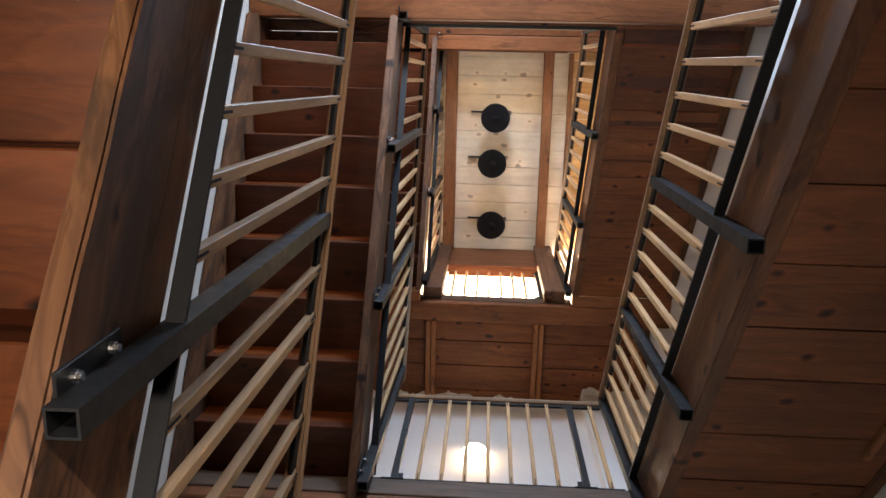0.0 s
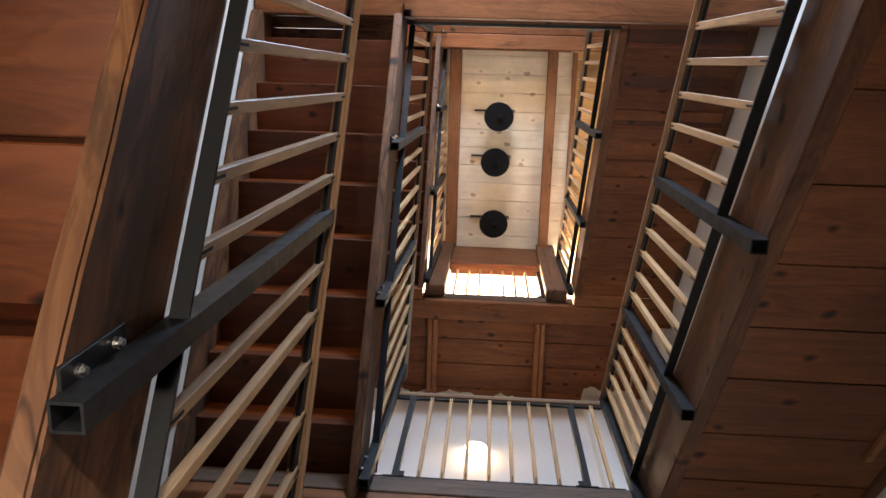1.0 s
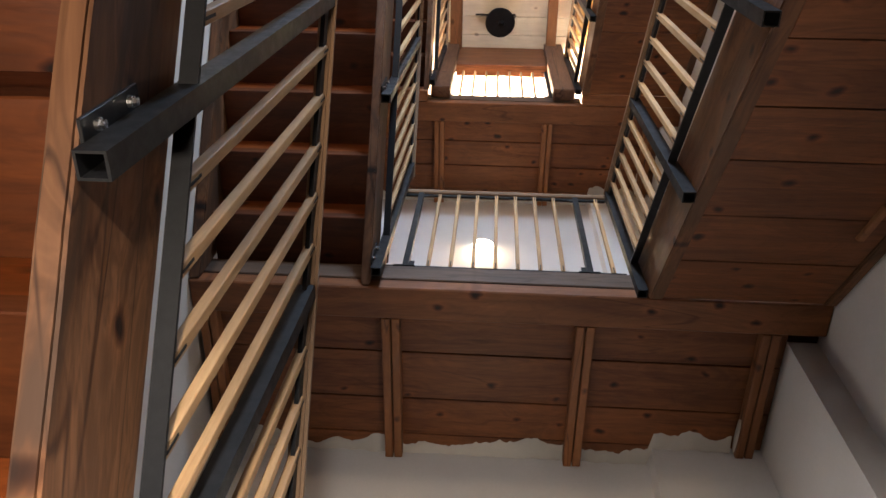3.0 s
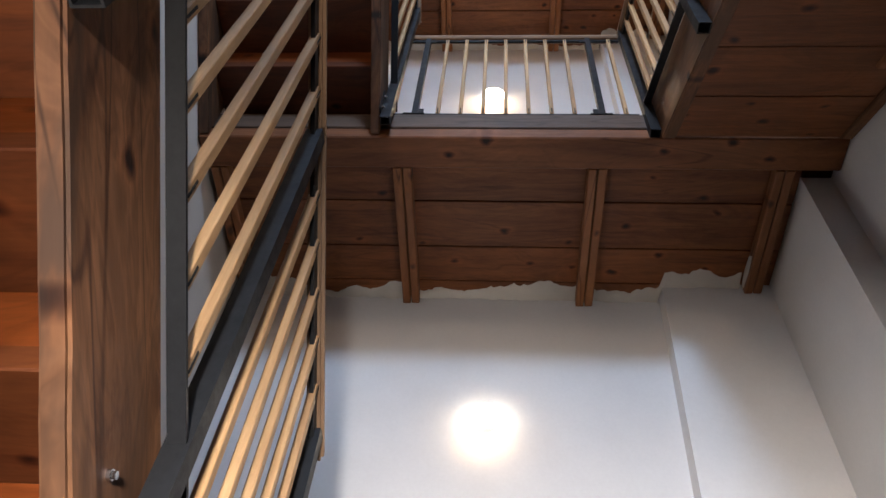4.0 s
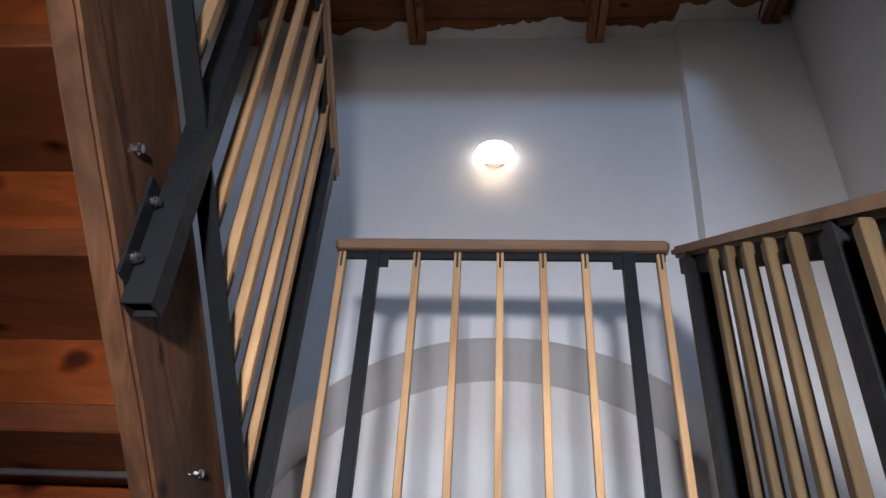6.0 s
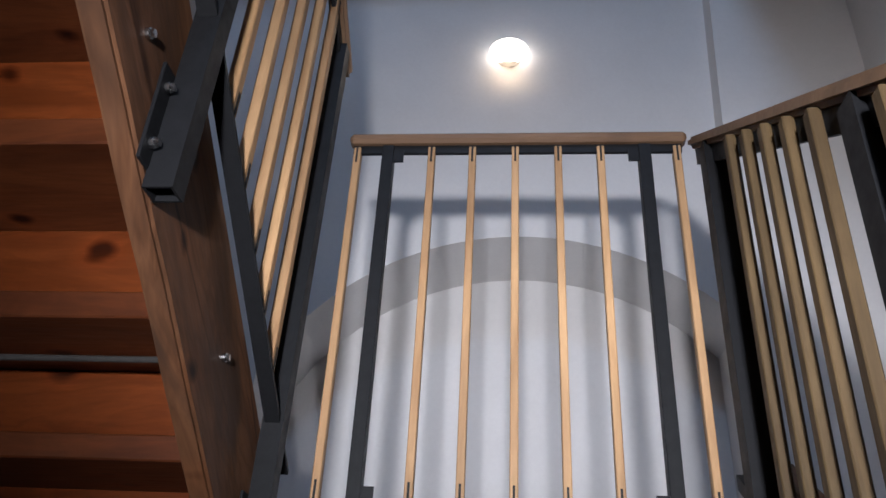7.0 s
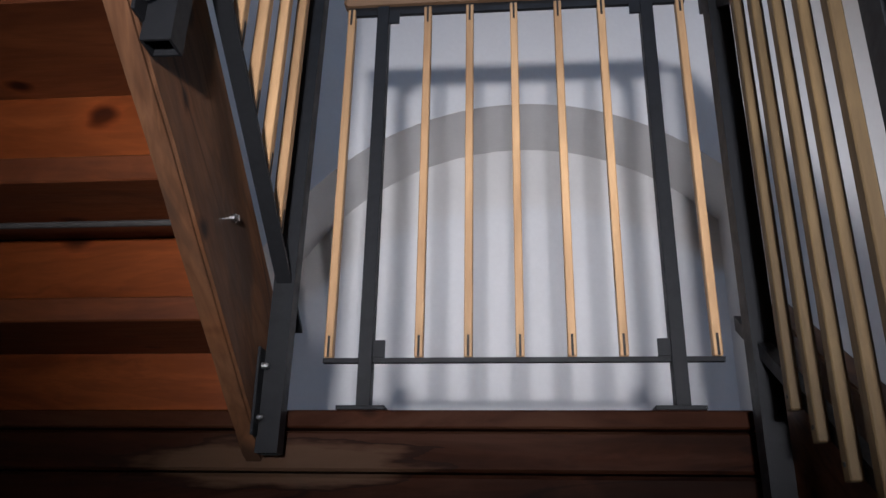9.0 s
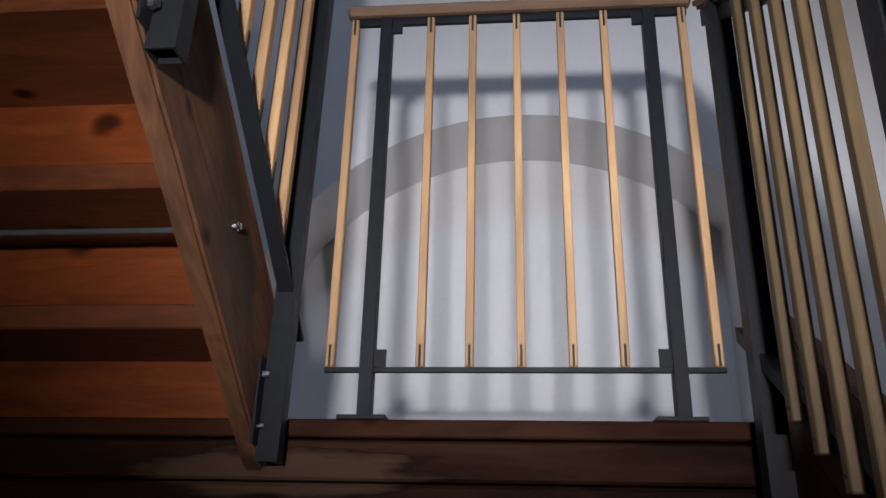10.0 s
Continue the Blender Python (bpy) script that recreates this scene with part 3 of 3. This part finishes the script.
def hung_disc(x, y):
    """Black iron disc on cords from a ceiling bar and a hook ring."""
    z = 9.36
    ob = thing("hanging_disc", (x, y, z), "black iron disc hung by cords under a board ceiling", "disc", "hanging discs")
    bm = bmesh.new()
    bmesh.ops.create_cone(bm, cap_ends=True, segments=40, radius1=0.136, radius2=0.142, depth=0.03, matrix=Matrix.Translation((x, y, z)))
    part("disc", bm, M_IRON, ob)
    bm = bmesh.new()
    bmesh.ops.create_uvsphere(bm, u_segments=16, v_segments=8, radius=0.03, matrix=Matrix.Translation((x + 0.01, y, z - 0.012)))
    part("boss", bm, M_IRON, ob)
    part("ceiling_bar", box(x - 0.24, x + 0.02, y - 0.060, y - 0.045, 9.475, 9.498, 0.002), M_IRON, ob)
    bm = bmesh.new()
    for i in range(16):
        a, b = 2 * math.pi * i / 16, 2 * math.pi * (i + 1) / 16
        c = (x + 0.135, y - 0.05)
        rod((c[0] + 0.016 * math.cos(a), c[1] + 0.016 * math.sin(a), 9.47), (c[0] + 0.016 * math.cos(b), c[1] + 0.016 * math.sin(b), 9.47), 0.005, 6, bm)
    rod((x + 0.135, y - 0.05, 9.47), (x + 0.135, y - 0.05, 9.499), 0.006, 8, bm)
    part("hook_ring", bm, M_IRON, ob)
    for sx, dx in ((-0.15, -0.08), (0.135, 0.09)):
        part("cord", rod((x + sx, y - 0.05, 9.48), (x + dx, y + 0.02, z + 0.01), 0.003, 6), M_PIPE, ob)


for x, y in ((-0.032, 0.198), (-0.050, 0.643), (-0.041, 1.261)):
    hung_disc(x, y)

# ---------------------------------------------------------------- wall lamps and pipes


def wall_lamp(x, z):
    ob = thing("wall_lamp", (x, YW, z), "lit round opal glass lamp on a white wall", "lamp", "wall lamps")
    bm = bmesh.new()
    bmesh.ops.create_cone(bm, cap_ends=True, segments=32, radius1=0.06, radius2=0.06, depth=0.03, matrix=Matrix.Translation((x, YW - 0.016, z)) @ pose(0, 0, 0, 90))
    part("backplate", bm, M_WHITE, ob)
    bm = bmesh.new()
    bmesh.ops.create_uvsphere(bm, u_segments=28, v_segments=14, radius=0.08, matrix=Matrix.Translation((x, YW - 0.034, z)) @ Matrix.Diagonal((1.04, 0.62, 0.72, 1)))
    part("glass", bm, M_GLOW, ob, "glowing opal glass")
    return ob


for z in (3.81, 3.81 + 3.094, 9.05):
    wall_lamp(-0.118, z)

# ---------------------------------------------------------------- golden boarding beside the pale ceiling
ob = thing("ceiling_boarding", (1.05, 0.5, 9.45), "golden spruce boards beside the pale ceiling", "boarding", kind="structure")
for i in range(11):
    y = YN + 0.01 + i * 0.187
    part("board", box(0.70, XR - 0.004, y, y + 0.182, 9.455, 9.485, 0.003), M_GOLD, ob)
part("trim_beam", box(0.66, 0.70, YN + 0.13, YE + 0.02, 9.44, 9.498, 0.003), M_BEAMY, ob)

# ---------------------------------------------------------------- crumbled mortar where the soffits meet the wall


def mortar_edge(zf, seed):
    """Uneven lumps of plaster smeared on the boards along the wall."""
    bm = bmesh.new()
    n, m = 150, 5
    x0, x1 = XL + 0.02, 1.13
    grid = []
    for i in range(n + 1):
        x = x0 + (x1 - x0) * i / n
        yw = YP if x > 0.757 else YW
        w = 0.065 + 0.10 * noise.noise((x * 2.6, seed, 0)) + 0.05 * noise.noise((x * 8, seed, 3)) + 0.018 * noise.noise((x * 40, seed, 5))
        w = max(w, 0.012)
        row = []
        for j in range(m + 1):
            u = j / m
            y = yw - 0.002 - w * (1 - u)
            z = zf - 0.0615 - 0.028 * (u ** 0.6) * (0.6 + 0.5 * noise.noise((x * 17, y * 17, seed)))
            row.append(bm.verts.new((x, y, z if j else zf - 0.060)))
        grid.append(row)
    for a, b in zip(grid, grid[1:]):
        for j in range(m):
            bm.faces.new((a[j], a[j + 1], b[j + 1], b[j]))
    bmesh.ops.recalc_face_normals(bm, faces=bm.faces)
    ob = part("plaster_edge", bm, M_RAG)
    for p in ob.data.polygons:
        p.use_smooth = True
    return tagged(ob, "crumbled uneven plaster edge where wall meets boards", "plaster", "plaster edges", "structure")


for k, z in enumerate((L2, L3)):
    mortar_edge(z, 2.7 + 4.1 * k)

# ---------------------------------------------------------------- small iron on the first flight
for y, z in ((1.174, 1.882), (0.677, 2.165)):
    ob = thing("stringer_bolt", (-0.602, y, z), "steel bolt end in a wooden stringer", "bolt", "stringer bolts")
    bolt(-0.6025, y, z, ob)
ob = thing("tie_rod", (-1.05, 1.165, 1.86), "thin grey steel tie rod under the treads", "rod")
part("rod", rod((XL + 0.05, 1.165, 1.872), (-0.645, 1.165, 1.872), 0.006), M_PIPE, ob)

# ---------------------------------------------------------------- unseen lamp stands and light block at the foot of the stairs
# made-up stand for the inferred lamp, out of view
ob = thing("unseen_stand_lamp", (-0.10, -1.36, 0.0), "unseen iron stand lamp with added hood and flaps", "lamp")
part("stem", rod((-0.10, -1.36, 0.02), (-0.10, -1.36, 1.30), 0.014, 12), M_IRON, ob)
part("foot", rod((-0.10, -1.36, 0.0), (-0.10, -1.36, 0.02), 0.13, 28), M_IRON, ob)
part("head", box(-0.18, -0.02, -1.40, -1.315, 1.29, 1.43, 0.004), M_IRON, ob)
# hood and flaps are added to trim the lamp's beam above and sideways
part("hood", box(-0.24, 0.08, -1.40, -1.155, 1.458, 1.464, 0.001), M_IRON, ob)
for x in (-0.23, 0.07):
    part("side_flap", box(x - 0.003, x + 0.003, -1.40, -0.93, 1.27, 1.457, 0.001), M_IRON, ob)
# made-up stand for the added fill light, out of view
ob = thing("fill_stand", (UX, UY, 0.0), "unseen stand of the added fill light under the stringer", "lamp")
part("stem", rod((UX, UY, 0.02), (UX, UY, 0.54), 0.012, 12), M_IRON, ob)
part("foot", rod((UX, UY, 0.0), (UX, UY, 0.02), 0.11, 24), M_IRON, ob)
part("bowl", box(UX - 0.08, UX + 0.08, UY - 0.08, UY + 0.08, 0.54, 0.60, 0.006), M_IRON, ob)
# unseen block, added to keep lamp light off the first landing's beam
setting("half_wall", box(XL + 0.002, 0.36, -0.92, -0.82, 0.0, 1.405, 0.006), M_BOARD, "unseen low block added to cut the ground lamp's light", "wall")

# ---------------------------------------------------------------- a small batten under the upper flight, smeared plaster on a joist
zb = lambda y: L2 - 0.124 - 0.655 * (YE - y)
tagged(part("batten", prism([(0.84, zb(0.84)), (1.03, zb(1.03)), (1.03, zb(1.03) - 0.028), (0.84, zb(0.84) - 0.028)], 1.262, 1.288, 0.003), M_BEAMY), "short brown batten nailed under the stair boards", "batten")
for zf in (L2, L3):
    bm = bmesh.new()
    bmesh.ops.create_icosphere(bm, subdivisions=3, radius=1.0)
    for v in bm.verts:
        v.co *= 1 + 0.35 * noise.noise(v.co * 2.3 + Vector((zf, 0, 0)))
        v.co = Vector((1.140 + v.co.x * 0.006, YP - 0.12 + v.co.y * 0.10, zf - 0.092 + v.co.z * 0.022))
    tagged(part("plaster_smear", bm, M_RAG), "whitish plaster smear on a joist side", "plaster", "plaster smears", "structure")
